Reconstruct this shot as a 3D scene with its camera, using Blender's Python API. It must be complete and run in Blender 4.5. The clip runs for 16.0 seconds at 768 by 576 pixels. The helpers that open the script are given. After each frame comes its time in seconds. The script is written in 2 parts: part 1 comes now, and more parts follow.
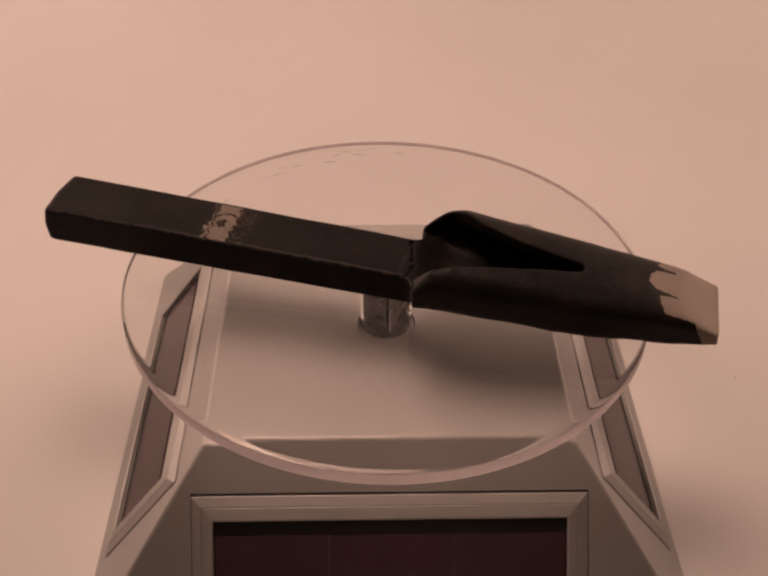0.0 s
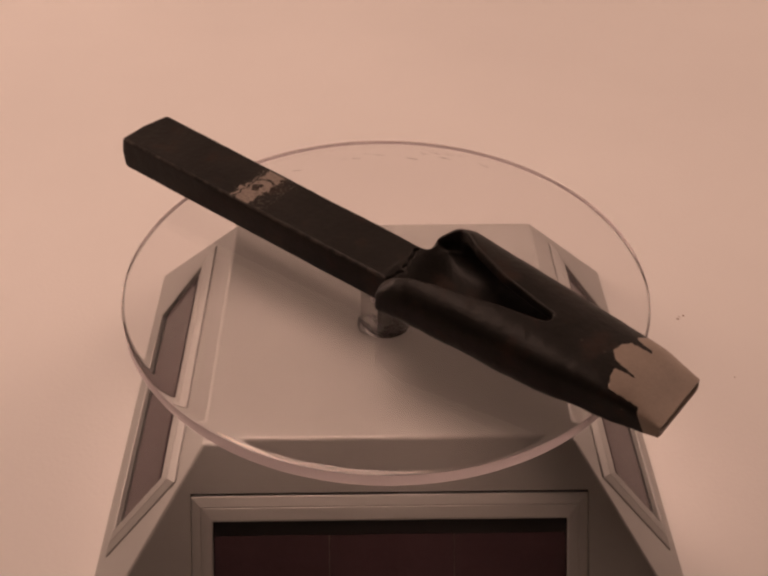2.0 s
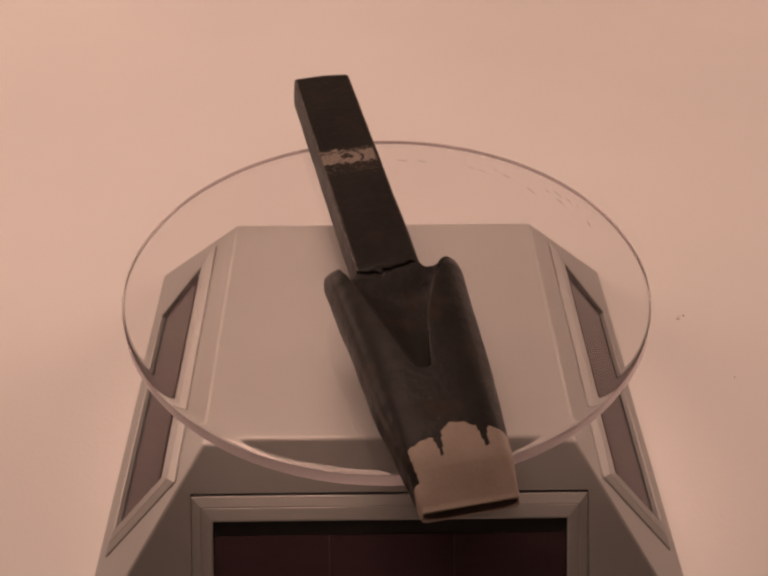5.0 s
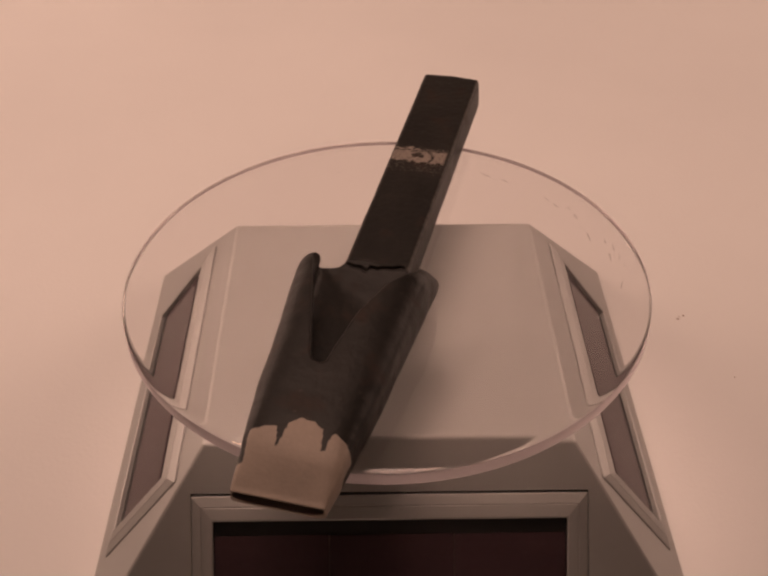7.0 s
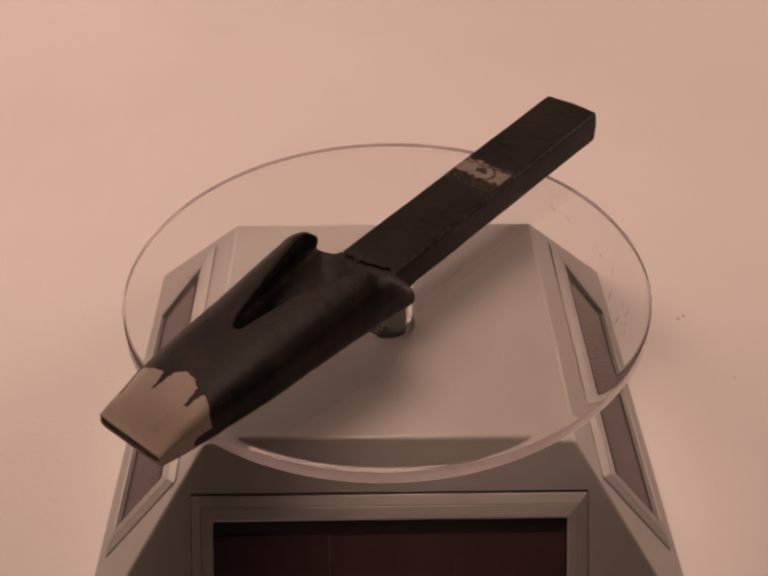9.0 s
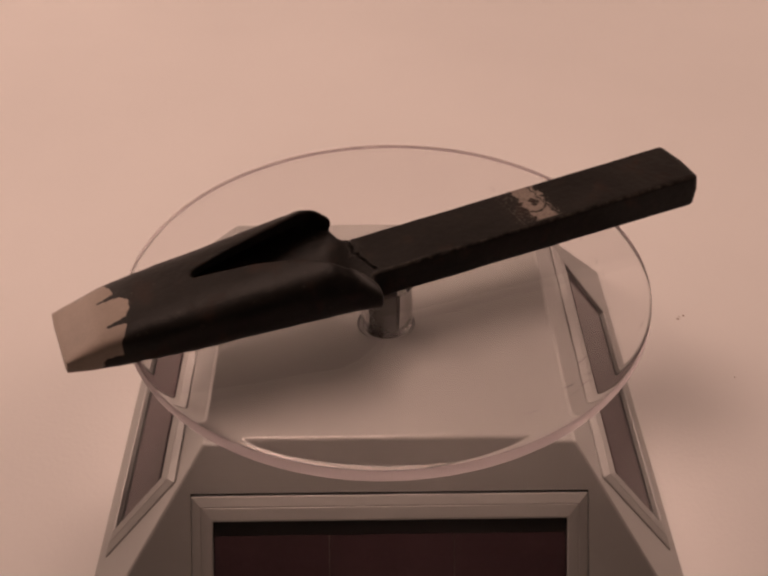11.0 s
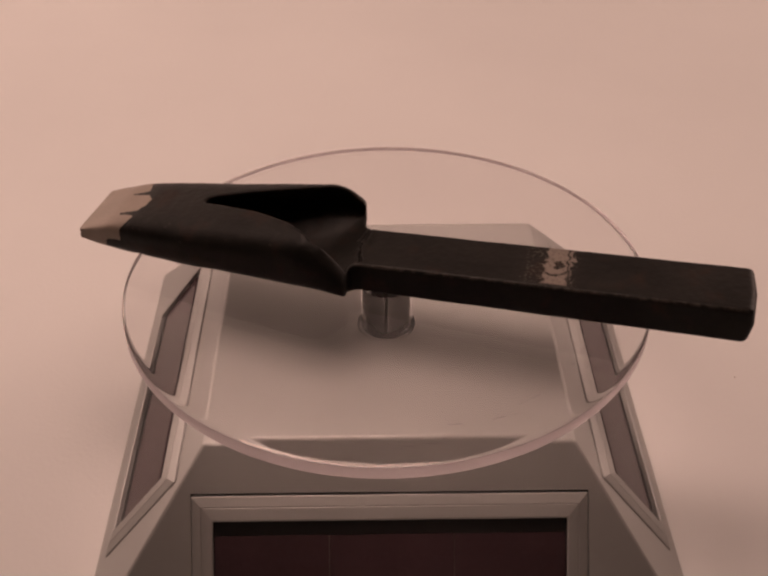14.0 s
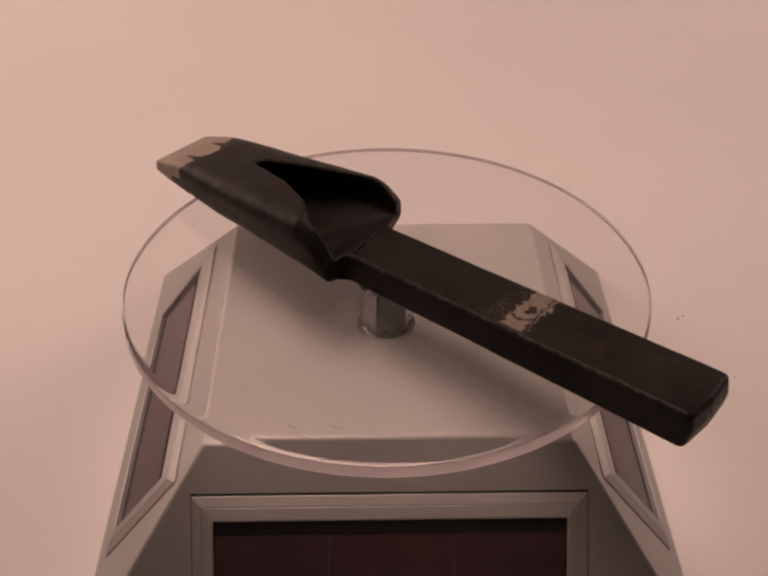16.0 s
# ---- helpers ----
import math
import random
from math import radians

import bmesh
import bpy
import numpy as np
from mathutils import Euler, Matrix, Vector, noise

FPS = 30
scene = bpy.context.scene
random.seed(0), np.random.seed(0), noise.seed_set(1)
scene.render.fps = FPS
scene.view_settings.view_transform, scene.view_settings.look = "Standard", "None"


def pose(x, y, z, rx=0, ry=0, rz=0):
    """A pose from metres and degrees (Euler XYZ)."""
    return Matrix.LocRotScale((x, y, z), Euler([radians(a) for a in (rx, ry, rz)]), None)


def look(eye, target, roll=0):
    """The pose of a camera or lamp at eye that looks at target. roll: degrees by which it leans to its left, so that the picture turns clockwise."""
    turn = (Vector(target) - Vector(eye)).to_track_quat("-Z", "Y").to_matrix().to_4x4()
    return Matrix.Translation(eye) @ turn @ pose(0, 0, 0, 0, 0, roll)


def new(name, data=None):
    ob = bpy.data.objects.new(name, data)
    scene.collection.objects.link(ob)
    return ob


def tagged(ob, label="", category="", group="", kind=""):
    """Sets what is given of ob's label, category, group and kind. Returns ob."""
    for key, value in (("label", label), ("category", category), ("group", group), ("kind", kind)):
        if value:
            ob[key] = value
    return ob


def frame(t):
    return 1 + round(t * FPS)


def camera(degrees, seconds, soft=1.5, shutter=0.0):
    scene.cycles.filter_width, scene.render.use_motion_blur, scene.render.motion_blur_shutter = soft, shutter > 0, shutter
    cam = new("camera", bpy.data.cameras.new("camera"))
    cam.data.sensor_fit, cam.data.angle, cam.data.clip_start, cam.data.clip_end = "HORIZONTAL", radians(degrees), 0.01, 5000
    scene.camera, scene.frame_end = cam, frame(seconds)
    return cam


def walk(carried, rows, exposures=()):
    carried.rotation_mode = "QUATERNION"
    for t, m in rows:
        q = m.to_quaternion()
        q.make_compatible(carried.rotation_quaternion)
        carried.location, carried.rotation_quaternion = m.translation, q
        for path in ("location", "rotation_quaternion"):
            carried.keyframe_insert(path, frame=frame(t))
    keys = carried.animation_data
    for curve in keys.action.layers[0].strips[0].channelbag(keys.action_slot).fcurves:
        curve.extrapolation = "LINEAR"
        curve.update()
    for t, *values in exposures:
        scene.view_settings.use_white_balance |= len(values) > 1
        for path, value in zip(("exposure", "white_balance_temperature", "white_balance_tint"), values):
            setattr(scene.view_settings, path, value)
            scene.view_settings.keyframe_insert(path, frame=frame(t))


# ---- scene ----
cam = camera(39.92, 16.0, soft=2.6)
K = 0.175          # metres to one span; the spin axis stands one span before the eye
FLOOR = -1.048     # height of the paper, in spans below the eye


def at(x, y, z):
    """A place in spans from the spin axis, z below the eye, as metres above the paper."""
    return Vector((x * K, y * K, (z - FLOOR) * K))


EYE = at(0, -1, 0)
PITCH, YAW = radians(37.953), radians(-0.157)
AHEAD = Vector((math.sin(YAW) * math.cos(PITCH), math.cos(YAW) * math.cos(PITCH), -math.sin(PITCH)))
VIEW = look(EYE, EYE + AHEAD, 0.166)
walk(cam, [(0, VIEW), (16, VIEW)], exposures=[(0, 0.0, 6500, 10), (7, 0.0, 6500, 10), (9, 0.0, 6340, 9), (12.5, 0.0, 6090, 8), (16, 0.0, 5980, 8)])

# turn of the table, degrees
TURN = [(0, 0.4), (0.5, -5.9), (1, -12.26), (1.5, -18.4), (2, -24.75), (2.5, -31.18), (3, -37.63), (3.5, -44.14),
        (4, -50.69), (5.25, -67.4), (6.5, -84.1), (7, -90.72), (7.5, -97.14), (8, -103.58), (8.5, -110.01),
        (9, -116.54), (10.25, -133.4), (11.5, -150.18), (12, -156.6), (12.5, -162.89), (13, -169.13), (13.5, -175.37),
        (14, -181.8), (14.5, -188.4), (15, -194.95), (15.5, -201.5), (16, -208.0)]

# ---- light ----
world = bpy.data.worlds.new("world")
scene.world = world
world.use_nodes = True
world.node_tree.nodes["Background"].inputs[0].default_value = (1.0, 0.66, 0.5, 1)
world.node_tree.nodes["Background"].inputs[1].default_value = 0.10


def area(name, eye, target, size, power, colour, height=0.0):
    data = bpy.data.lights.new(name, "AREA")
    data.shape, data.size, data.energy, data.color = "RECTANGLE" if height else "DISK", size, power, colour
    if height:
        data.size_y = height
    ob = new(name, data)
    ob.matrix_world = look(eye, target)
    return ob


WARM = (1.0, 0.628, 0.487)
area("overhead_lamp", (-0.06, 0.08, 0.42), (0, 0.07, 0), 0.22, 0.76, WARM)
area("side_lamp_west", (-0.60, 0.42, 0.30), (0, 0.38, 0.10), 0.50, 2.66, WARM, 0.36)
# added fill from the east, no lamp known there
area("side_fill_east", (0.60, 0.42, 0.30), (0, 0.38, 0.10), 0.50, 1.88, WARM, 0.36)


# ---- materials ----
def material(name, colour, rough=0.5, metal=0.0, vary=0.1, scale=60.0, bump=0.0, bump_scale=400.0, fine=0.0):
    """A principled material with two scales of variation in colour, roughness and relief."""
    m = bpy.data.materials.new(name)
    m.use_nodes = True
    nt = m.node_tree
    b = nt.nodes["Principled BSDF"]
    b.inputs["Metallic"].default_value = metal
    co = nt.nodes.new("ShaderNodeTexCoord")
    n1, n2 = nt.nodes.new("ShaderNodeTexNoise"), nt.nodes.new("ShaderNodeTexNoise")
    n1.inputs["Scale"].default_value, n1.inputs["Detail"].default_value = scale, 4
    n2.inputs["Scale"].default_value, n2.inputs["Detail"].default_value = bump_scale, 3
    for n in (n1, n2):
        nt.links.new(co.outputs["Object"], n.inputs["Vector"])
    add = nt.nodes.new("ShaderNodeMath")
    add.operation = "MULTIPLY_ADD"
    nt.links.new(n2.outputs["Fac"], add.inputs[0])
    add.inputs[1].default_value = fine
    nt.links.new(n1.outputs["Fac"], add.inputs[2])
    ramp = nt.nodes.new("ShaderNodeMapRange")
    ramp.inputs["From Min"].default_value, ramp.inputs["From Max"].default_value = 0.3 + fine * 0.3, 0.7 + fine * 0.7
    ramp.inputs["To Min"].default_value, ramp.inputs["To Max"].default_value = 1 - vary, 1 + vary
    nt.links.new(add.outputs[0], ramp.inputs["Value"])
    mul = nt.nodes.new("ShaderNodeVectorMath")
    mul.operation = "SCALE"
    mul.inputs[0].default_value = colour
    nt.links.new(ramp.outputs[0], mul.inputs["Scale"])
    nt.links.new(mul.outputs[0], b.inputs["Base Color"])
    ro = nt.nodes.new("ShaderNodeMapRange")
    ro.inputs["To Min"].default_value, ro.inputs["To Max"].default_value = max(rough - 0.08, 0.02), min(rough + 0.08, 1)
    nt.links.new(n1.outputs["Fac"], ro.inputs["Value"])
    nt.links.new(ro.outputs[0], b.inputs["Roughness"])
    if bump:
        bp = nt.nodes.new("ShaderNodeBump")
        bp.inputs["Strength"].default_value, bp.inputs["Distance"].default_value = 1.0, bump
        nt.links.new(n2.outputs["Fac"], bp.inputs["Height"])
        nt.links.new(bp.outputs[0], b.inputs["Normal"])
    return m


def blend_masked(m, mask, colour, rough, metal):
    """Lay a second finish over material m where the mask socket is one."""
    nt = m.node_tree
    b = nt.nodes["Principled BSDF"]
    for key, value in (("Base Color", (*colour, 1)), ("Roughness", rough), ("Metallic", metal)):
        mix = nt.nodes.new("ShaderNodeMix")
        mix.data_type = "RGBA" if key == "Base Color" else "FLOAT"
        a, c, out = (6, 7, 2) if key == "Base Color" else (2, 3, 0)
        if b.inputs[key].links:
            nt.links.new(b.inputs[key].links[0].from_socket, mix.inputs[a])
        else:
            mix.inputs[a].default_value = b.inputs[key].default_value
        mix.inputs[c].default_value = value
        nt.links.new(mask, mix.inputs[0])
        nt.links.new(mix.outputs[out], b.inputs[key])


def math_node(nt, op, a, b=None, c=None, clamp=False):
    n = nt.nodes.new("ShaderNodeMath")
    n.operation, n.use_clamp = op, clamp
    for i, v in enumerate((a, b, c)):
        if v is None:
            continue
        if isinstance(v, (int, float)):
            n.inputs[i].default_value = v
        else:
            nt.links.new(v, n.inputs[i])
    return n.outputs[0]


PAPER = material("paper", (0.80, 0.79, 0.77), 0.75, 0, 0.03, 9, 0.00005, 900)
WALL = material("plaster", (0.50, 0.47, 0.44), 0.9, 0, 0.05, 3, 0.001, 60)
SILVER = material("silver_paint", (0.31, 0.31, 0.296), 0.38, 0.15, 0.04, 40, 0.0, 900, 0.2)
BLACK = material("black_plastic", (0.012, 0.011, 0.011), 0.5, 0, 0.1, 60)
CELL = material("solar_cell", (0.056, 0.034, 0.038), 0.16, 0, 0.18, 70, 0.0, 800, 0.4)
CELL.node_tree.nodes["Principled BSDF"].inputs["IOR"].default_value = 1.2
LINE = material("cell_gap", (0.13, 0.10, 0.095), 0.16, 0.0, 0.1, 200)
STEEL = material("forge_scale", (0.0112, 0.0100, 0.0086), 0.44, 0.0, 0.42, 90, 0.00011, 700, 0.6)
BRIGHT = material("ground_steel", (0.262, 0.214, 0.174), 0.55, 0.15, 0.18, 120, 0.00003, 1500, 0.3)
SHAFT = material("shaft_metal", (0.24, 0.235, 0.23), 0.28, 0.85, 0.1, 200)
DIRT = material("dirt", (0.34, 0.27, 0.22), 0.9, 0, 0.2, 500)
SMUDGE = material("smudge", (0.32, 0.28, 0.26), 0.6, 0, 0.2, 900)
SMUDGE.node_tree.nodes["Principled BSDF"].inputs["Alpha"].default_value = 0.13

ACRYLIC = bpy.data.materials.new("clear_acrylic")
ACRYLIC.use_nodes = True
_b = ACRYLIC.node_tree.nodes["Principled BSDF"]
_b.inputs["Base Color"].default_value = (0.985, 0.975, 0.975, 1)
_b.inputs["Roughness"].default_value = 0.0
_b.inputs["IOR"].default_value = 1.49
_b.inputs["Transmission Weight"].default_value = 1.0

# milky tint stands in for light carried through the disc to its clear rim
RIM = bpy.data.materials.new("light_piping_edge")
RIM.use_nodes = True
_t = RIM.node_tree
_glass, _milk, _mix = _t.nodes.new("ShaderNodeBsdfGlass"), _t.nodes.new("ShaderNodeBsdfTranslucent"), _t.nodes.new("ShaderNodeMixShader")
_glass.inputs["Color"].default_value, _glass.inputs["Roughness"].default_value, _glass.inputs["IOR"].default_value = (0.96, 0.92, 0.93, 1), 0.2, 1.49
_milk.inputs["Color"].default_value = (0.90, 0.80, 0.83, 1)
_mix.inputs[0].default_value = 0.30
_t.links.new(_glass.outputs[0], _mix.inputs[1])
_t.links.new(_milk.outputs[0], _mix.inputs[2])
_t.links.new(_mix.outputs[0], _t.nodes["Material Output"].inputs["Surface"])


def rusted(m):
    """Let a little rust through the scale, and keep its gloss low."""
    nt = m.node_tree
    nt.nodes["Principled BSDF"].inputs["Specular IOR Level"].default_value = 0.16
    co = nt.nodes.new("ShaderNodeTexCoord")
    rust = nt.nodes.new("ShaderNodeTexNoise")
    rust.inputs["Scale"].default_value, rust.inputs["Detail"].default_value = 170, 6
    nt.links.new(co.outputs["Object"], rust.inputs["Vector"])
    spots = nt.nodes.new("ShaderNodeMapRange")
    spots.inputs["From Min"].default_value, spots.inputs["From Max"].default_value = 0.56, 0.72
    spots.inputs["To Max"].default_value = 0.34
    nt.links.new(rust.outputs["Fac"], spots.inputs["Value"])
    blend_masked(m, spots.outputs[0], (0.055, 0.028, 0.018), 0.8, 0.0)
    # convex edges paler, in patches
    geo = nt.nodes.new("ShaderNodeNewGeometry")
    convex = nt.nodes.new("ShaderNodeMapRange")
    convex.inputs["From Min"].default_value, convex.inputs["From Max"].default_value, convex.inputs["To Max"].default_value = 0.53, 0.60, 0.5
    nt.links.new(geo.outputs["Pointiness"], convex.inputs["Value"])
    patchy = math_node(nt, "MULTIPLY", convex.outputs[0], math_node(nt, "MULTIPLY", math_node(nt, "SUBTRACT", rust.outputs["Fac"], 0.38), 3.0, clamp=True))
    blend_masked(m, patchy, (0.075, 0.062, 0.052), 0.55, 0.2)
    # pale specks and scuffs
    scuff = nt.nodes.new("ShaderNodeTexNoise")
    scuff.inputs["Scale"].default_value, scuff.inputs["Detail"].default_value, scuff.inputs["Roughness"].default_value = 260, 8, 0.7
    nt.links.new(co.outputs["Object"], scuff.inputs["Vector"])
    blend_masked(m, math_node(nt, "MULTIPLY", math_node(nt, "SUBTRACT", scuff.outputs["Fac"], 0.66), 4.0, clamp=True), (0.07, 0.06, 0.05), 0.6, 0.1)


rusted(STEEL)


def part(name, bm, mat, parent=None, label="", smooth=False):
    me = bpy.data.meshes.new(name)
    bm.to_mesh(me)
    bm.free()
    for p in me.polygons:
        p.use_smooth = smooth
    me.materials.append(mat)
    ob = new(name, me)
    ob.parent = parent
    return tagged(ob, label) if label else ob


def box(bm, lo, hi):
    vs = [bm.verts.new((x, y, z)) for z in (lo[2], hi[2]) for y in (lo[1], hi[1]) for x in (lo[0], hi[0])]
    for f in ((0, 2, 3, 1), (4, 5, 7, 6), (0, 1, 5, 4), (2, 6, 7, 3), (0, 4, 6, 2), (1, 3, 7, 5)):
        bm.faces.new([vs[i] for i in f])


def slab(name, lo, hi, mat, label, category):
    bm = bmesh.new()
    box(bm, lo, hi)
    return tagged(part(name, bm, mat), label, category, kind="structure")


# ---- room ----
# unseen shell, added to shut out the world light and bounce a little
slab("floor", (-1.6, -1.6, -0.85), (1.6, 1.6, -0.76), WALL, "plain unseen floor of the added room", "floor")
slab("ceiling", (-1.6, -1.6, 1.65), (1.6, 1.6, 1.75), WALL, "plain unseen ceiling of the added room", "ceiling")
slab("wall_south", (-1.6, -1.7, -0.76), (1.6, -1.6, 1.65), WALL, "plain unseen wall added behind the camera", "wall")
slab("wall_north", (-1.6, 1.6, -0.76), (1.6, 1.7, 1.65), WALL, "plain unseen wall added behind the paper", "wall")
slab("wall_west", (-1.7, -1.7, -0.76), (-1.6, 1.7, 1.65), WALL, "plain unseen side wall of the added room", "wall")
slab("wall_east", (1.6, -1.7, -0.76), (1.7, 1.7, 1.65), WALL, "plain unseen side wall of the added room", "wall")
slab("table", (-0.75, -0.5, -0.76), (0.75, 0.75, -0.004), WALL, "plain table block under the paper", "table")


def backdrop():
    """White paper lying on the table and swept up behind, with faint waves in it."""
    bm = bmesh.new()
    nx, ny = 90, 130
    rows = []
    for j in range(ny + 1):
        s = -0.16 + 2.01 * j / ny
        flat = 0.40
        r = 0.25
        if s < flat:
            y, z = s, 0.0
        elif s < flat + r * math.pi / 2:
            a = (s - flat) / r
            y, z = flat + r * math.sin(a), r - r * math.cos(a)
        else:
            y, z = flat + r, r + s - flat - r * math.pi / 2
        row = []
        for i in range(nx + 1):
            x = -0.7 + 1.4 * i / nx
            d = max(abs(x), abs(y))
            fade = min(max((d - 0.07) / 0.08, 0), 1)
            w = noise.noise(Vector((x * 7, y * 6, 2.3))) * 0.0045 + noise.noise(Vector((x * 15, y * 12, 7.7))) * 0.0013
            row.append(bm.verts.new((x, y, z + fade * w)))
        rows.append(row)
    for j in range(ny):
        for i in range(nx):
            bm.faces.new((rows[j][i], rows[j][i + 1], rows[j + 1][i + 1], rows[j + 1][i]))
    ob = part("backdrop", bm, PAPER, smooth=True)
    return tagged(ob, "smooth white paper backdrop lying under the display stand", "backdrop", kind="structure")


backdrop()

# ---- display stand ----
TOP, FOOT = -0.842, -1.036          # heights of the flat top and of the lower edge
A, B = 0.2029, 0.3476               # half widths there
SLANT = math.hypot(B - A, TOP - FOOT)
OUT = Vector((0, -(TOP - FOOT), B - A)).normalized()   # normal of the front face


def face_point(e, s, lift=0.0):
    """A place on the front face: e along, s from the top edge (0) to the lower edge (1), lift proud of it; in spans."""
    p = Vector((e, -(A + (B - A) * s), TOP + (FOOT - TOP) * s)) + OUT * lift
    return Vector((p.x * K, p.y * K, (p.z - FLOOR) * K))


def ring(bm, steps):
    """Quads between nested rectangles (half width, s0, s1, lift) on the front face."""
    loops = [[bm.verts.new(face_point(e, s, l)) for e, s in ((-w, s0), (w, s0), (w, s1), (-w, s1))] for w, s0, s1, l in steps]
    for a, b in zip(loops, loops[1:]):
        for i in range(4):
            j = (i + 1) % 4
            bm.faces.new((a[i], a[j], b[j], b[i]))
    return loops


def stand():
    base = new("display_stand")
    tagged(base, "silver plastic solar-powered display stand on white paper", "display stand")
    # body: a frustum with a window in each slope
    bm = bmesh.new()
    hw, h0, h1 = 0.2173, 0.2245, 0.9080
    for k in range(4):
        rot = Matrix.Rotation(k * math.pi / 2, 4, "Z")
        made = len(bm.verts)
        co = [face_point(-A, 0), face_point(A, 0), face_point(B, 1), face_point(-B, 1)]
        outer = [bm.verts.new(c) for c in co]
        inner = [bm.verts.new(face_point(e, s)) for e, s in ((-hw, h0), (hw, h0), (hw, h1), (-hw, h1))]
        deep = [bm.verts.new(face_point(e, s, -0.02)) for e, s in ((-hw, h0), (hw, h0), (hw, h1), (-hw, h1))]
        foot = [bm.verts.new(c - Vector((0, 0, (FOOT - FLOOR) * K))) for c in (co[3], co[2])]
        for i in range(4):
            j = (i + 1) % 4
            bm.faces.new((outer[j], outer[i], inner[i], inner[j]))
            bm.faces.new((inner[j], inner[i], deep[i], deep[j]))
        bm.faces.new((outer[2], outer[3], foot[0], foot[1]))
        bm.verts.ensure_lookup_table()
        bmesh.ops.transform(bm, matrix=rot, verts=bm.verts[made:])
    bmesh.ops.remove_doubles(bm, verts=bm.verts, dist=1e-6)
    # the top, with a round hole for the post
    corners = [v for v in bm.verts if abs(v.co.z - (TOP - FLOOR) * K) < 1e-6]
    corners.sort(key=lambda v: math.atan2(v.co.y, v.co.x))
    n = 64
    hole = [bm.verts.new((0.0355 * K * math.cos(2 * math.pi * i / n - math.pi * 0.75), -0.0089 * K + 0.0355 * K * math.sin(2 * math.pi * i / n - math.pi * 0.75), (TOP - FLOOR) * K)) for i in range(n)]
    low = [bm.verts.new(v.co - Vector((0, 0, 0.03 * K))) for v in hole]
    q = n // 4
    for c in range(4):
        a, b = corners[c], corners[(c + 1) % 4]
        for i in range(q):
            v0, v1 = hole[(c * q + i) % n], hole[(c * q + i + 1) % n]
            if i < q // 2:
                bm.faces.new((a, v1, v0))
            else:
                bm.faces.new((b, v1, v0))
        bm.faces.new((a, b, hole[(c * q + q // 2) % n]))
    for i in range(n):
        bm.faces.new((hole[i], hole[(i + 1) % n], low[(i + 1) % n], low[i]))
    bm.normal_update()
    bmesh.ops.recalc_face_normals(bm, faces=bm.faces)
    top_edges = [e for e in bm.edges if e.verts[0] in corners and e.verts[1] in corners]
    side_edges = [e for e in bm.edges if len({v for v in e.verts if v in corners}) == 1
                  and min(v.co.z for v in e.verts) < (FOOT - FLOOR + 0.01) * K and abs(abs(e.verts[0].co.x) - abs(e.verts[0].co.y)) < 1e-5
                  and abs(abs(e.verts[1].co.x) - abs(e.verts[1].co.y)) < 1e-5]
    bmesh.ops.bevel(bm, geom=top_edges + side_edges, offset=0.0034 * K, segments=4, affect="EDGES", profile=0.5)
    body = part("body", bm, SILVER, base)
    # bezels, trays and cells
    shared = {}
    for k in range(4):
        rot = Matrix.Rotation(k * math.pi / 2, 4, "Z")
        if not shared:
            bm = bmesh.new()
            ring(bm, [(0.2165, 0.236, 0.898, -0.02), (0.2165, 0.236, 0.898, 0.0004), (0.2158, 0.239, 0.895, 0.0014),
                      (0.2062, 0.281, 0.857, 0.0048), (0.2054, 0.2845, 0.854, 0.0040), (0.2046, 0.288, 0.851, 0.0048),
                      (0.1945, 0.338, 0.814, 0.0066), (0.1930, 0.346, 0.808, 0.0058), (0.1930, 0.346, 0.808, -0.002)])
            fr = part("panel_frame", bm, SILVER, base, "bevelled silver frame round a solar panel")
            bm = bmesh.new()
            loops = ring(bm, [(0.2184, 0.2290, 0.9050, -0.019), (0.1940, 0.342, 0.811, -0.0030), (0.1940, 0.342, 0.811, 0.0004)])
            bm.faces.new(list(reversed(loops[-1])))
            tray = part("panel_tray", bm, BLACK, base, "black recessed tray of a solar panel")
            cells = []
            for e0, e1 in ((-0.1915, -0.0666), (-0.0666, 0.0696), (0.0696, 0.1915)):
                bm = bmesh.new()
                lo = [bm.verts.new(face_point(e, s, 0.0004)) for e, s in ((e0, 0.418), (e1, 0.415), (e1, 0.760), (e0, 0.760))]
                hi = [bm.verts.new(v.co + OUT * 0.0012 * K) for v in lo]
                bm.faces.new(list(reversed(hi)))
                for i in range(4):
                    bm.faces.new((lo[i], hi[i], hi[(i + 1) % 4], lo[(i + 1) % 4]))
                bmesh.ops.recalc_face_normals(bm, faces=bm.faces)
                cells.append(part("solar_cell", bm, CELL, tray, "dark maroon solar cell"))
            for e0 in (-0.0666, 0.0696):
                bm = bmesh.new()
                vs = [bm.verts.new(face_point(e, s, 0.0020)) for e, s in ((e0 - 0.0007, 0.415), (e0 + 0.0007, 0.415), (e0 + 0.0007, 0.76), (e0 - 0.0007, 0.76))]
                bm.faces.new(vs)
                bmesh.ops.solidify(bm, geom=bm.faces[:], thickness=0.0004 * K)
                cells.append(part("cell_strip", bm, LINE, tray, "thin pale strip between solar cells"))
            shared = {"frame": fr, "tray": tray, "cells": cells}
        else:
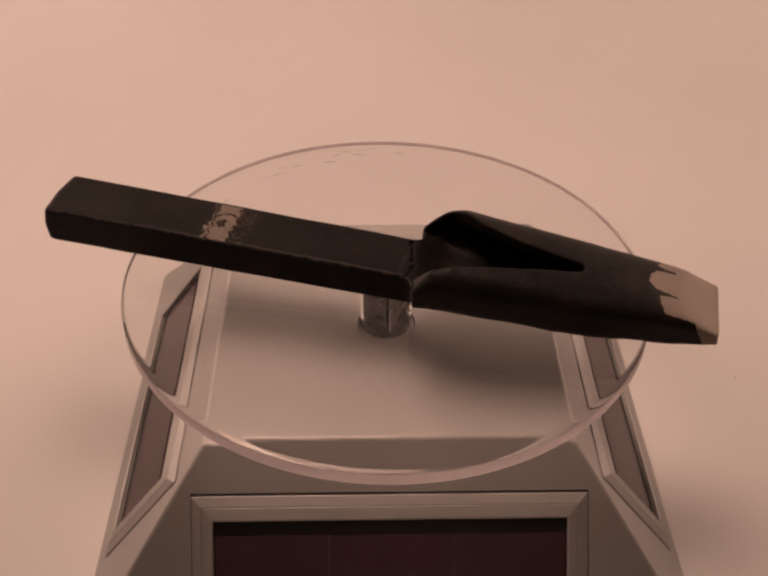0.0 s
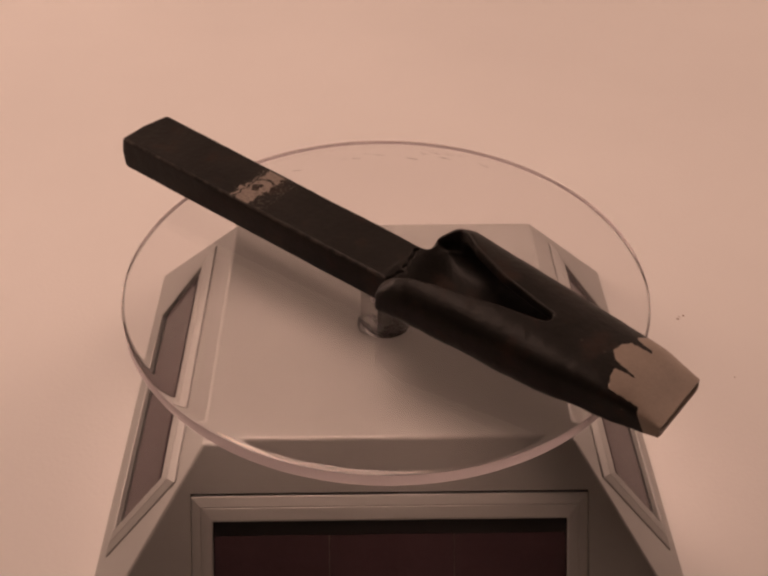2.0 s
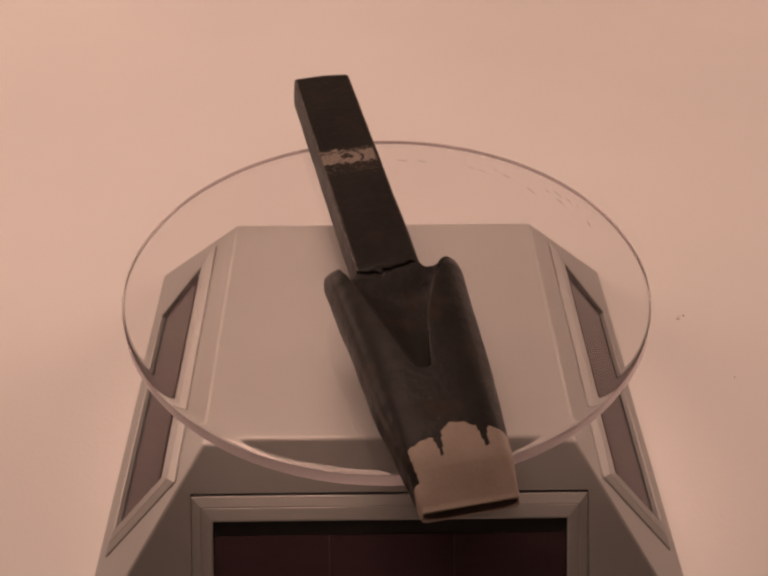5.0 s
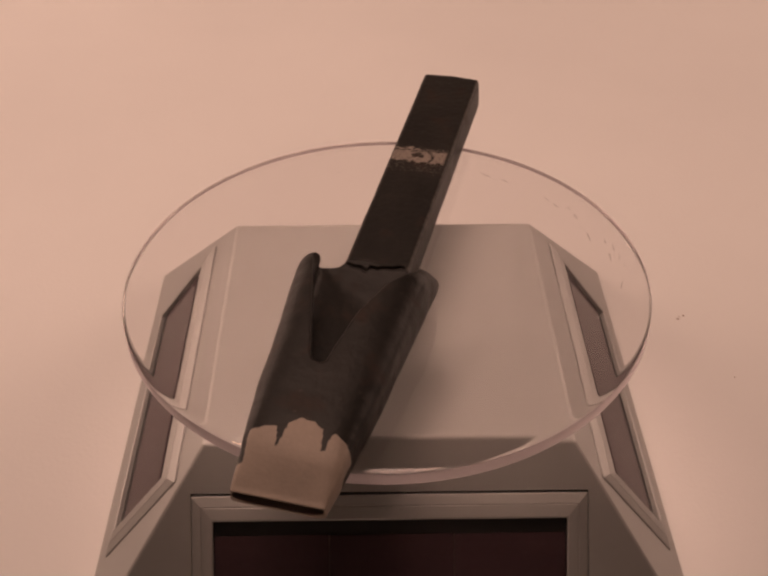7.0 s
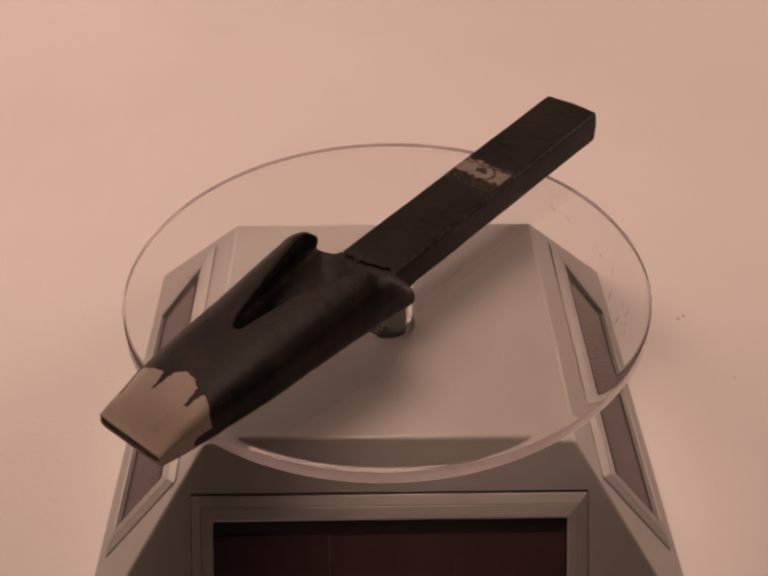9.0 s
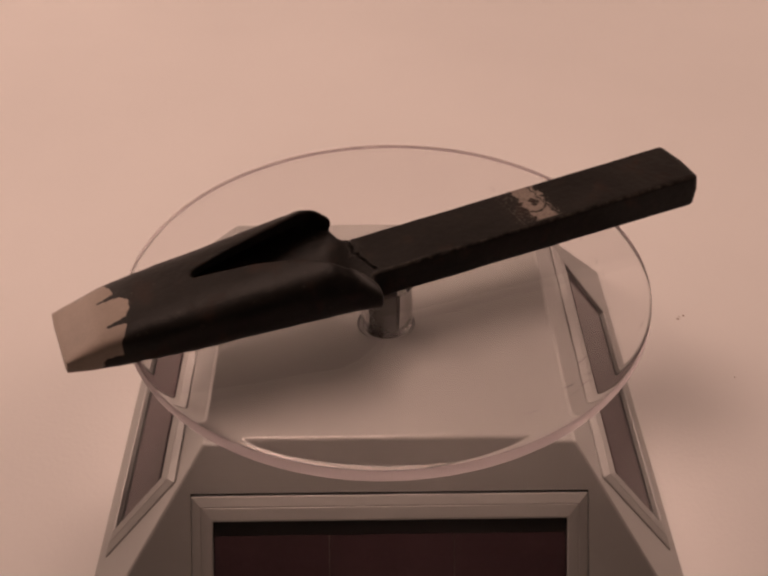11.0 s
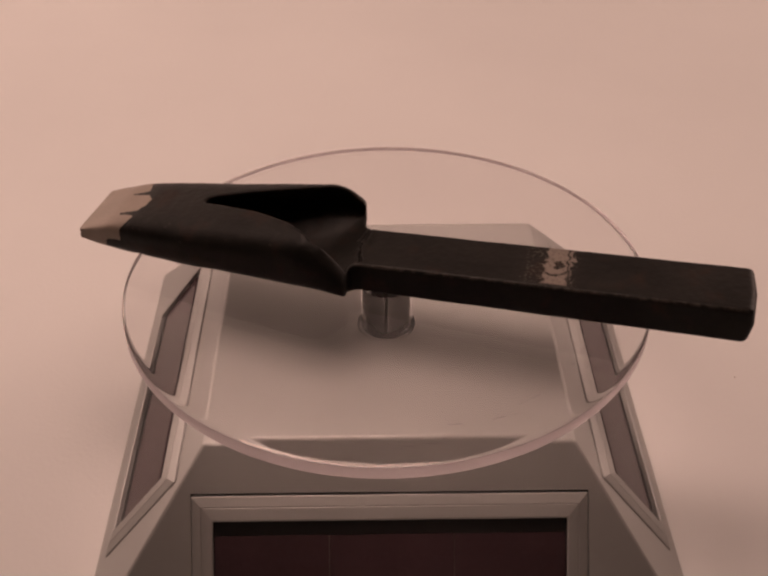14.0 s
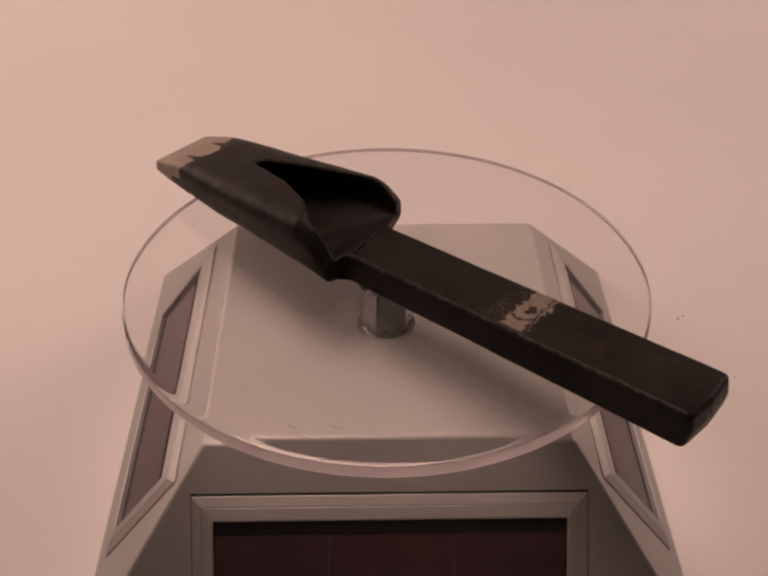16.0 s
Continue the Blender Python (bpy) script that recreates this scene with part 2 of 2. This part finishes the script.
            for o in (shared["frame"], shared["tray"]):
                c = o.copy()
                scene.collection.objects.link(c)
                c.matrix_basis = rot
                if o is shared["tray"]:
                    for s in shared["cells"][:5 if k == 2 else 3]:
                        d = s.copy()
                        scene.collection.objects.link(d)
                        d.parent = c
    # bearing sleeve in the hole
    bm = bmesh.new()
    bmesh.ops.create_cone(bm, segments=48, radius1=0.0332 * K, radius2=0.0332 * K, depth=0.012 * K, cap_ends=True,
                          matrix=Matrix.Translation(Vector((0, -0.0089 * K, (TOP - 0.0082 - FLOOR) * K))))
    part("bearing", bm, SILVER, base, "dark bearing well under the post")
    base.matrix_basis = pose(0, 0.0089 * K, 0, 0, 0, 1.25)
    return base


stand()

# ---- acrylic turntable ----
DISC_TOP, DISC_R, DISC_T = -0.7608, 0.3090, 0.017
LEAN = radians(1.18)
LEAN_WAY = radians(-45.9)


def lathe(bm, profile, n=160):
    """A closed body turned round z from (radius, height) pairs."""
    loops = []
    for r, z in profile:
        if r <= 0:
            loops.append([bm.verts.new((0, 0, z))])
        else:
            loops.append([bm.verts.new((r * math.cos(2 * math.pi * i / n), r * math.sin(2 * math.pi * i / n), z)) for i in range(n)])
    for a, b in zip(loops, loops[1:]):
        for i in range(n):
            j = (i + 1) % n
            vs = [a[0]] if len(a) == 1 else [a[i], a[j]]
            vs += [b[0]] if len(b) == 1 else [b[j], b[i]]
            bm.faces.new(vs)
    bmesh.ops.recalc_face_normals(bm, faces=bm.faces)


TABLE_Z = (DISC_TOP - FLOOR) * K
TOOL_Z = (-0.768 - FLOOR) * K


def acrylic_turntable():
    table = new("acrylic_turntable")
    tagged(table, "round clear acrylic turntable with polished rim on a post", "turntable")
    lean = Matrix.Rotation(LEAN, 4, Vector((-math.sin(LEAN_WAY), math.cos(LEAN_WAY), 0)))
    bm = bmesh.new()
    foot = (TOP - 0.0008 - DISC_TOP) * K
    r, t, c = DISC_R * K, DISC_T * K, 0.0018 * K
    # the top falls away gently towards the rim
    bend, drop, turn = 0.0078 * K, 0.0010 * K, 0.0008 * K
    fall = [(r - turn - bend + bend * a / 14, -drop * (a / 14) ** 2.6) for a in range(15)]
    ease = [(r - turn + turn * math.sin(a * math.pi / 12), -drop - turn + turn * math.cos(a * math.pi / 12)) for a in range(2, 7)]
    lathe(bm, [(0, 0), (r - turn - 1.1 * bend, 0), *fall, *ease, (r, c - t), (r - 0.3 * c, 0.3 * c - t), (r - c, -t), (0.034 * K, -t), (0.032 * K, -t - 0.002 * K), (0.0315 * K, foot + 0.0004), (0.0305 * K, foot), (0, foot)], 220)
    bm.transform(lean)
    disc = part("disc", bm, ACRYLIC, table, "clear acrylic disc with polished edge and short post beneath")
    disc.data.materials.append(RIM)
    for p in disc.data.polygons:
        p.use_smooth = abs(p.normal.dot(lean.col[2].to_3d())) < 0.9999
        p.material_index = int(abs(p.normal.z) < 0.8 and p.center.xy.length > 0.2 * K)
    disc.visible_shadow = False
    top = -DISC_T * K
    bm = bmesh.new()
    lathe(bm, [(0, top + 0.004 * K), (0.0195 * K, top + 0.004 * K), (0.0195 * K, foot + 0.0003), (0, foot + 0.0003)], 4)
    bmesh.ops.bevel(bm, geom=[e for e in bm.edges if abs(e.verts[0].co.z - e.verts[1].co.z) > 1e-4], offset=0.002 * K, segments=2, affect="EDGES")
    bmesh.ops.rotate(bm, matrix=Matrix.Rotation(radians(3), 3, "Z"), verts=bm.verts)
    part("drive_shaft", bm, SHAFT, table, "square grey metal drive shaft inside the post")
    # smudges near the rim
    rnd = random.Random(4)
    for ang, rad, size in ((117, 0.268, 0.004), (104, 0.277, 0.003), (101, 0.282, 0.004), (97, 0.283, 0.003), (94, 0.285, 0.002),
                           (128, 0.262, 0.003), (121, 0.272, 0.002), (160, 0.25, 0.002), (197, 0.235, 0.002), (149, 0.254, 0.004), (143, 0.2565, 0.003),
                           (86, 0.276, 0.004), (98, 0.2728, 0.005), (107, 0.261, 0.005), (124, 0.2614, 0.003), (124.5, 0.300, 0.003)):
        bm = bmesh.new()
        n = 9
        a = radians(ang)
        vs = [bm.verts.new((0.65 * size * K * (0.5 + rnd.random()) * math.cos(2 * math.pi * i / n) * 2.6, size * K * (0.4 + 0.6 * rnd.random()) * 0.26 * math.sin(2 * math.pi * i / n), 0)) for i in range(n)]
        bm.faces.new(vs)
        ex = bmesh.ops.extrude_face_region(bm, geom=bm.faces[:])
        bmesh.ops.translate(bm, vec=(0, 0, 0.0001), verts=[g for g in ex["geom"] if isinstance(g, bmesh.types.BMVert)])
        bm.transform(lean @ Matrix.Translation((rad * K * math.cos(a), rad * K * math.sin(a), 0.00002)) @ Matrix.Rotation(a + 1.4, 4, "Z"))
        part("smudge", bm, SMUDGE, table, "small pale smudge on the acrylic")
    return table


# ---- forged punch ----
def curve(pts):
    xs, ys = zip(*pts)
    return lambda u: np.interp(u, xs, ys)


def soft(pts, r=0.012):
    """An interpolated profile with its kinks rounded."""
    f = curve(pts)
    return lambda u: sum(f(u + r * d) for d in (-1, -0.6, -0.2, 0.2, 0.6, 1)) / 6


def smin(a, b, k):
    h = np.clip(0.5 + 0.5 * (b - a) / k, 0, 1)
    return b + (a - b) * h - k * h * (1 - h)


def smax(a, b, k):
    return -smin(-a, -b, k)


def waves(u, v, h, scale, seed):
    """Smooth uneven relief, about -1 to 1."""
    rnd = np.random.RandomState(seed)
    out = 0
    for _ in range(9):
        d = rnd.normal(size=3)
        d *= scale * (0.6 + rnd.rand()) / np.linalg.norm(d)
        out = out + np.sin(u * d[0] + v * d[1] + h * d[2] + rnd.rand() * 6.28)
    return out / 4.5


HALF = soft([(0.0, 0.074), (0.05, 0.0775), (0.10, 0.0745), (0.15, 0.070), (0.245, 0.0625), (0.318, 0.0535), (0.380, 0.0450)])
CREST = soft([(0.0, 0.040), (0.03, 0.046), (0.046, 0.064), (0.062, 0.080), (0.082, 0.0865), (0.12, 0.081), (0.22, 0.0685), (0.30, 0.0575), (0.335, 0.0490), (0.379, 0.0295)], 0.006)
KEEL = soft([(0.0, 0.0085), (0.05, 0.0058), (0.12, 0.0048), (0.25, 0.0030), (0.31, 0.0040), (0.345, 0.0090), (0.379, 0.0170)], 0.008)
WELL = soft([(0.0, 0.050), (0.030, 0.043), (0.045, 0.036), (0.075, 0.022), (0.12, 0.014), (0.2, 0.012), (0.33, 0.013), (0.385, 0.020)], 0.008)
SLOT_B = soft([(0.0, -0.060), (0.072, -0.058), (0.167, -0.031), (0.219, -0.0155), (0.229, -0.0095), (0.233, 0.004), (0.24, 0.012)], 0.003)
SLOT_A = soft([(0.0, 0.060), (0.070, 0.058), (0.081, 0.052), (0.108, 0.033), (0.156, 0.014), (0.205, 0.004), (0.227, 0.001), (0.233, -0.006), (0.24, -0.02)], 0.003)
SHIFT = -0.004


def punch_field(u, v, h):
    v = v - SHIFT
    bumpy = (waves(u, v, h, 70, 3) * 0.0004 + waves(u, v, h, 190, 5) * 0.00022) * np.clip(0.55 + u * 8, 0.55, 1)
    # shank: a flat bar with eased edges
    top = 0.0440 - 0.060 * u
    r = 0.0045
    half = 0.0190 - 0.0068 * u
    wide = 0.0380 - 0.0045 * u + 0.06 * np.clip(top - h, 0, 0.04)
    q = np.stack([np.abs(u + 0.182) - (0.238 - r), np.abs(v - 0.002 * u) - (wide - r), np.abs(h - (top - half)) - (half - r)])
    shank = np.linalg.norm(np.maximum(q, 0), axis=0) + np.minimum(q.max(0), 0) - r
    # heel slopes off a little
    shank = smax(shank, (-0.4160 - u) * 0.96 + np.abs(h - (top - half)) * 0.15 + np.abs(v) * 0.08, 0.008)
    # head: a flattened tube
    lo, hi, w = KEEL(u), CREST(u), HALF(u)
    lo = lo + 0.013 * np.clip(-v / 0.05, 0, 1) * np.clip((0.2 - u) / 0.16, 0, 1)
    hc, hh = (lo + hi) / 2, np.maximum((hi - lo) / 2, 0.003)
    v = v + 0.0028
    e = np.interp(u, [0.0, 0.3, 0.35, 0.378], [3.0, 3.4, 6.0, 12.0])
    body = ((np.abs(v) / w) ** e + (np.abs(h - hc) / hh) ** e) ** (1 / e) - 1
    body = body * np.minimum(w, hh)
    rear = 0.034 + 0.004 * np.sin(v * 60) + 0.007 * np.clip(-v / 0.03 - 0.3, 0, 1) - u
    body = smax(smax(body, rear, 0.0045), u - 0.3795, 0.002)
    wall = np.interp(u, [0.0, 0.1, 0.25, 0.33, 0.362, 0.3795], [0.016, 0.014, 0.012, 0.008, 0.0045, 0.0012])
    wi, hi2 = w - wall * 1.3, np.maximum(hh - wall, 0.0024)
    hollow = (((np.abs(v) / wi) ** e + (np.abs(h - hc) / hi2) ** e) ** (1 / e) - 1) * np.minimum(wi, hi2)
    slot = np.maximum(np.maximum(SLOT_B(u) - v, v - SLOT_A(u)), hc - h)
    hollow = smin(hollow, smax(slot, u - 0.2285, 0.004), 0.003)
    hollow = smax(smax(hollow, WELL(u) - h, 0.006), 0.0285 - u, 0.003)
    whole = smin(shank, body, 0.015)
    whole = smax(whole, -hollow, np.interp(u, [0.26, 0.34], [0.0035, 0.0006]))
    # crack across the neck
    crack = np.maximum(np.abs(u - np.interp(v, [-0.036, -0.022, -0.016, -0.007, -0.004, 0.004, 0.010, 0.022, 0.030, 0.036], [0.030, 0.035, 0.034, 0.039, 0.032, 0.0335, 0.030, 0.0285, 0.024, 0.026])) - np.interp(v, [-0.03, -0.01, 0.0, 0.03], [0.0006, 0.0016, 0.0009, 0.0018]), np.abs(h - top) - 0.004)
    whole = smax(whole, -np.maximum(crack, np.abs(v) - 0.035), 0.0015)
    return whole + bumpy * np.clip((0.372 - u) / 0.03, 0.15, 1)


def surface(field, lo, hi, step):
    """Points and quads of the zero level of a field on a grid: one point in each cell that it crosses."""
    ax = [np.arange(a, b, step) for a, b in zip(lo, hi)]
    f = np.concatenate([field(*np.meshgrid(c, ax[1], ax[2], indexing="ij")) for c in np.array_split(ax[0], 8)], 0)
    neg = f < 0
    nx, ny, nz = (s - 1 for s in f.shape)
    cnt = np.zeros((nx, ny, nz))
    acc = np.zeros((nx, ny, nz, 3))
    off = [(i, j, k) for i in (0, 1) for j in (0, 1) for k in (0, 1)]
    cut = lambda o: tuple(slice(o[d], o[d] + n) for d, n in enumerate((nx, ny, nz)))
    for a in off:
        for d in range(3):
            if a[d]:
                continue
            b = tuple(1 if i == d else a[i] for i in range(3))
            fa, fb = f[cut(a)], f[cut(b)]
            m = neg[cut(a)] != neg[cut(b)]
            t = np.where(m, fa / np.where(m, fa - fb, 1), 0)
            cnt += m
            for i in range(3):
                acc[..., i] += m * (a[i] + (t if i == d else 0))
    act = cnt > 0
    idx = np.full(act.shape, -1)
    idx[act] = np.arange(act.sum())
    cell = np.argwhere(act)
    pts = (cell + acc[act] / cnt[act][:, None]) * step + np.array([a[0] for a in ax])
    quads = []
    for d in range(3):
        e, g = (d + 1) % 3, (d + 2) % 3
        sl0, sl1 = [slice(None)] * 3, [slice(None)] * 3
        sl0[d], sl1[d] = slice(0, -1), slice(1, None)
        where = np.argwhere(neg[tuple(sl0)] != neg[tuple(sl1)])
        where = where[(where[:, e] > 0) & (where[:, g] > 0) & (where[:, e] < (nx, ny, nz)[e]) & (where[:, g] < (nx, ny, nz)[g])]
        flip = neg[tuple(sl0)][tuple(where.T)]
        c = []
        for de, dg in ((-1, -1), (0, -1), (0, 0), (-1, 0)):
            s = where.copy()
            s[:, e] += de
            s[:, g] += dg
            c.append(idx[tuple(s.T)])
        qd = np.stack(c, 1)
        qd[~flip] = qd[~flip][:, ::-1]
        quads.append(qd)
    return pts, np.concatenate(quads)


def mesh_part(name, pts, quads, mat, parent, label):
    used, inv = np.unique(quads, return_inverse=True)
    me = bpy.data.meshes.new(name)
    me.from_pydata(pts[used].tolist(), [], inv.reshape(-1, 4).tolist())
    me.polygons.foreach_set("use_smooth", [True] * len(me.polygons))
    me.materials.append(mat)
    me.update()
    ob = new(name, me)
    ob.parent = parent
    return tagged(ob, label)


def shank_material():
    """Forge scale with one bare ground patch and a dark chip in it."""
    m = STEEL.copy()
    m.name = "forge_scale_with_bare_patch"
    nt = m.node_tree
    co = nt.nodes.new("ShaderNodeTexCoord")
    sep = nt.nodes.new("ShaderNodeSeparateXYZ")
    nt.links.new(co.outputs["Object"], sep.inputs[0])
    n = nt.nodes.new("ShaderNodeTexNoise")
    n.inputs["Scale"].default_value, n.inputs["Detail"].default_value = 620, 7
    n.inputs["Roughness"].default_value = 0.65
    nt.links.new(co.outputs["Object"], n.inputs["Vector"])
    n3 = nt.nodes.new("ShaderNodeTexNoise")
    n3.inputs["Scale"].default_value, n3.inputs["Detail"].default_value = 1500, 4
    nt.links.new(co.outputs["Object"], n3.inputs["Vector"])
    wob = math_node(nt, "MULTIPLY", math_node(nt, "SUBTRACT", n.outputs["Fac"], 0.5), 0.0052)
    x = math_node(nt, "ADD", sep.outputs[0], wob)
    y = math_node(nt, "ADD", sep.outputs[1], math_node(nt, "MULTIPLY", wob, -0.7))

    def within(value, limit, sharp=3500):
        return math_node(nt, "MULTIPLY", math_node(nt, "SUBTRACT", limit, value), sharp, clamp=True)

    x2 = math_node(nt, "MULTIPLY_ADD", wob, 0.7, sep.outputs[0])
    y2 = math_node(nt, "MULTIPLY_ADD", wob, -0.6, sep.outputs[1])

    def around(cx, cy, kx, ky):
        dx = math_node(nt, "MULTIPLY", math_node(nt, "SUBTRACT", x2, cx * K), kx)
        dy = math_node(nt, "MULTIPLY", math_node(nt, "SUBTRACT", y2, cy * K), ky)
        return math_node(nt, "SQRT", math_node(nt, "ADD", math_node(nt, "MULTIPLY", dx, dx), math_node(nt, "MULTIPLY", dy, dy)))

    def both(p, q):
        return math_node(nt, "MULTIPLY", p, q)

    top = both(within(math_node(nt, "ABSOLUTE", math_node(nt, "ADD", sep.outputs[1], 0.006 * K)), 0.0365 * K, 1800),
               math_node(nt, "MULTIPLY", math_node(nt, "SUBTRACT", sep.outputs[2], 0.046 * K), 4000, clamp=True))
    core = within(math_node(nt, "ABSOLUTE", math_node(nt, "ADD", x, 0.199 * K)), 0.0155 * K)
    # heart-shaped chip, and a dark curl on one side of it
    chip = math_node(nt, "MAXIMUM", within(around(-0.1995, -0.0105, 1.0, 0.7), 0.0048 * K, 6000), within(around(-0.1965, -0.0035, 0.8, 1.0), 0.0036 * K, 6000))
    reach = around(-0.196, -0.004, 1.0, 0.8)
    curl = within(math_node(nt, "ABSOLUTE", math_node(nt, "SUBTRACT", reach, 0.0135 * K)), 0.0019 * K, 6000)
    curl = both(curl, math_node(nt, "MULTIPLY", math_node(nt, "ADD", math_node(nt, "ADD", y, math_node(nt, "MULTIPLY", x, -0.6)), -0.118 * K), 3000, clamp=True))
    band = within(math_node(nt, "ABSOLUTE", math_node(nt, "ADD", math_node(nt, "MULTIPLY_ADD", y2, 0.10, x2), 0.2105 * K)), 0.0017 * K, 5000)
    curl = math_node(nt, "MAXIMUM", curl, band)
    bare = both(core, both(math_node(nt, "SUBTRACT", 1.0, chip), math_node(nt, "SUBTRACT", 1.0, curl)))
    speck = within(math_node(nt, "SUBTRACT", 1.0, n3.outputs["Fac"]), 0.47, 12)
    halo = both(within(math_node(nt, "ABSOLUTE", math_node(nt, "ADD", x, 0.190 * K)), 0.034 * K, 700), speck)
    fleck = math_node(nt, "MULTIPLY", math_node(nt, "SUBTRACT", n3.outputs["Fac"], 0.05), 2.2, clamp=True)
    mask = both(top, math_node(nt, "MAXIMUM", both(bare, fleck), math_node(nt, "MULTIPLY", halo, 0.2)))
    # the struck end is worn
    end = both(math_node(nt, "MULTIPLY", math_node(nt, "SUBTRACT", -0.4140 * K, x), 4000, clamp=True), 0.4)
    mask = math_node(nt, "MAXIMUM", mask, end)
    # broken paler line along the long top edges
    xs, ys, zs = (math_node(nt, "DIVIDE", sep.outputs[i], K) for i in range(3))
    dv = math_node(nt, "SUBTRACT", math_node(nt, "ABSOLUTE", math_node(nt, "ADD", math_node(nt, "MULTIPLY_ADD", xs, -0.002, ys), 0.004)), math_node(nt, "MULTIPLY_ADD", xs, -0.0045, 0.0382))
    dh = math_node(nt, "ADD", math_node(nt, "MULTIPLY_ADD", xs, 0.060, zs), -0.044)
    edge_line = both(within(math_node(nt, "ABSOLUTE", math_node(nt, "ADD", dv, 0.0010)), 0.0028, 900), within(math_node(nt, "ABSOLUTE", math_node(nt, "ADD", dh, 0.0010)), 0.0028, 900))
    edge_line = both(edge_line, math_node(nt, "MULTIPLY", math_node(nt, "SUBTRACT", n.outputs["Fac"], 0.40), 3.0, clamp=True))
    mask = math_node(nt, "MAXIMUM", mask, math_node(nt, "MULTIPLY", edge_line, 0.25))
    blend_masked(m, mask, (0.25, 0.212, 0.182), 0.5, 0.25)
    return m


LIMIT_V = [-0.052, -0.044, -0.030, -0.0235, -0.0205, -0.019, -0.0165, -0.0155, -0.013, -0.006, 0.004, 0.012, 0.0205, 0.0225, 0.0240, 0.0280, 0.0292, 0.032, 0.038, 0.05]
LIMIT_U = [0.326, 0.316, 0.313, 0.3135, 0.322, 0.331, 0.329, 0.316, 0.308, 0.301, 0.299, 0.303, 0.308, 0.318, 0.328, 0.326, 0.313, 0.310, 0.311, 0.318]


def punch():
    thing = new("forged_punch")
    tagged(thing, "black forged steel oblong hollow punch lying on the acrylic turntable", "punch")
    pts, quads = surface(punch_field, (-0.43, -0.095, -0.012), (0.369, 0.092, 0.098), 0.0015)
    quads = quads[pts[quads][:, :, 0].max(1) < 0.3625]
    fine, more = surface(punch_field, (0.355, -0.062, -0.004), (0.385, 0.056, 0.048), 0.0007)
    more = more[fine[more][:, :, 0].max(1) > 0.3612]
    pts, quads = np.concatenate([pts, fine]), np.concatenate([quads, more + len(pts)])
    step = 0.0015

    def ragged(p):
        """How far a place lies beyond the ragged limit of the bright end."""
        w, low_side = p[:, 1] - SHIFT, p[:, 2] < (KEEL(p[:, 0]) + CREST(p[:, 0])) / 2
        flank = w + 0.0028 < -0.86 * HALF(p[:, 0])
        limit = np.interp(w, LIMIT_V, LIMIT_U) + 0.0018 * np.sin(w * 420) * np.sin(w * 130 + 1)
        return p[:, 0] - np.where(flank, 0.372 - 0.5 * p[:, 2], 0) - np.where(flank, 0, np.where(low_side, np.where(w < 0, 0.362, 0.341) - 0.35 * (p[:, 2] - 0.02) + 0.001 * np.sin(p[:, 2] * 900), limit))

    g = ragged(pts)
    near = (np.abs(g) < 0.8 * step) & (pts[:, 2] > (KEEL(pts[:, 0]) + CREST(pts[:, 0])) / 2)
    moved = pts.copy()
    moved[near, 0] -= g[near]
    moved[near, 2] += CREST(moved[near, 0]) - CREST(pts[near, 0])
    pts = moved
    mid = pts[quads].mean(1)
    bright = ragged(mid) > 0
    head = (mid[:, 0] > 0.03) & ~bright
    pts = pts * K
    mesh_part("shank", pts, quads[~bright & ~head], shank_material(), thing, "flat black forged bar shank with a bare ground patch")
    mesh_part("head", pts, quads[head], STEEL, thing, "hollow black forged socket with an open side")
    mesh_part("cutting_edge", pts, quads[bright], BRIGHT, thing, "bright ground steel cutting end")
    return thing


table = acrylic_turntable()
tool = punch()


def crumbs():
    rnd = random.Random(8)
    for x, y, s in CRUMBS:
        bm = bmesh.new()
        bmesh.ops.create_icosphere(bm, subdivisions=2, radius=s)
        for vtx in bm.verts:
            vtx.co *= 0.7 + 0.6 * rnd.random()
            vtx.co.z *= 0.4
        ob = part("crumb", bm, DIRT)
        ob.matrix_basis = pose(x, y, s * 0.15, 0, 0, rnd.random() * 180)
        tagged(ob, "tiny brown crumb of dirt on the white paper", "crumb", "crumbs on the paper")


CRUMBS = [(0.0811, 0.0484, 0.0003), (0.0793, 0.0470, 0.00035), (0.0800, 0.0480, 0.0002), (-0.0954, 0.0513, 0.0002), (0.0889, 0.0239, 0.0002)]
crumbs()


def motions():
    walk(table, [(t, pose(0, 0, TABLE_Z, 0, 0, a)) for t, a in TURN])
    walk(tool, [(t, pose(0, 0, TOOL_Z, 0, 0, a - 13.25)) for t, a in TURN])


motions()
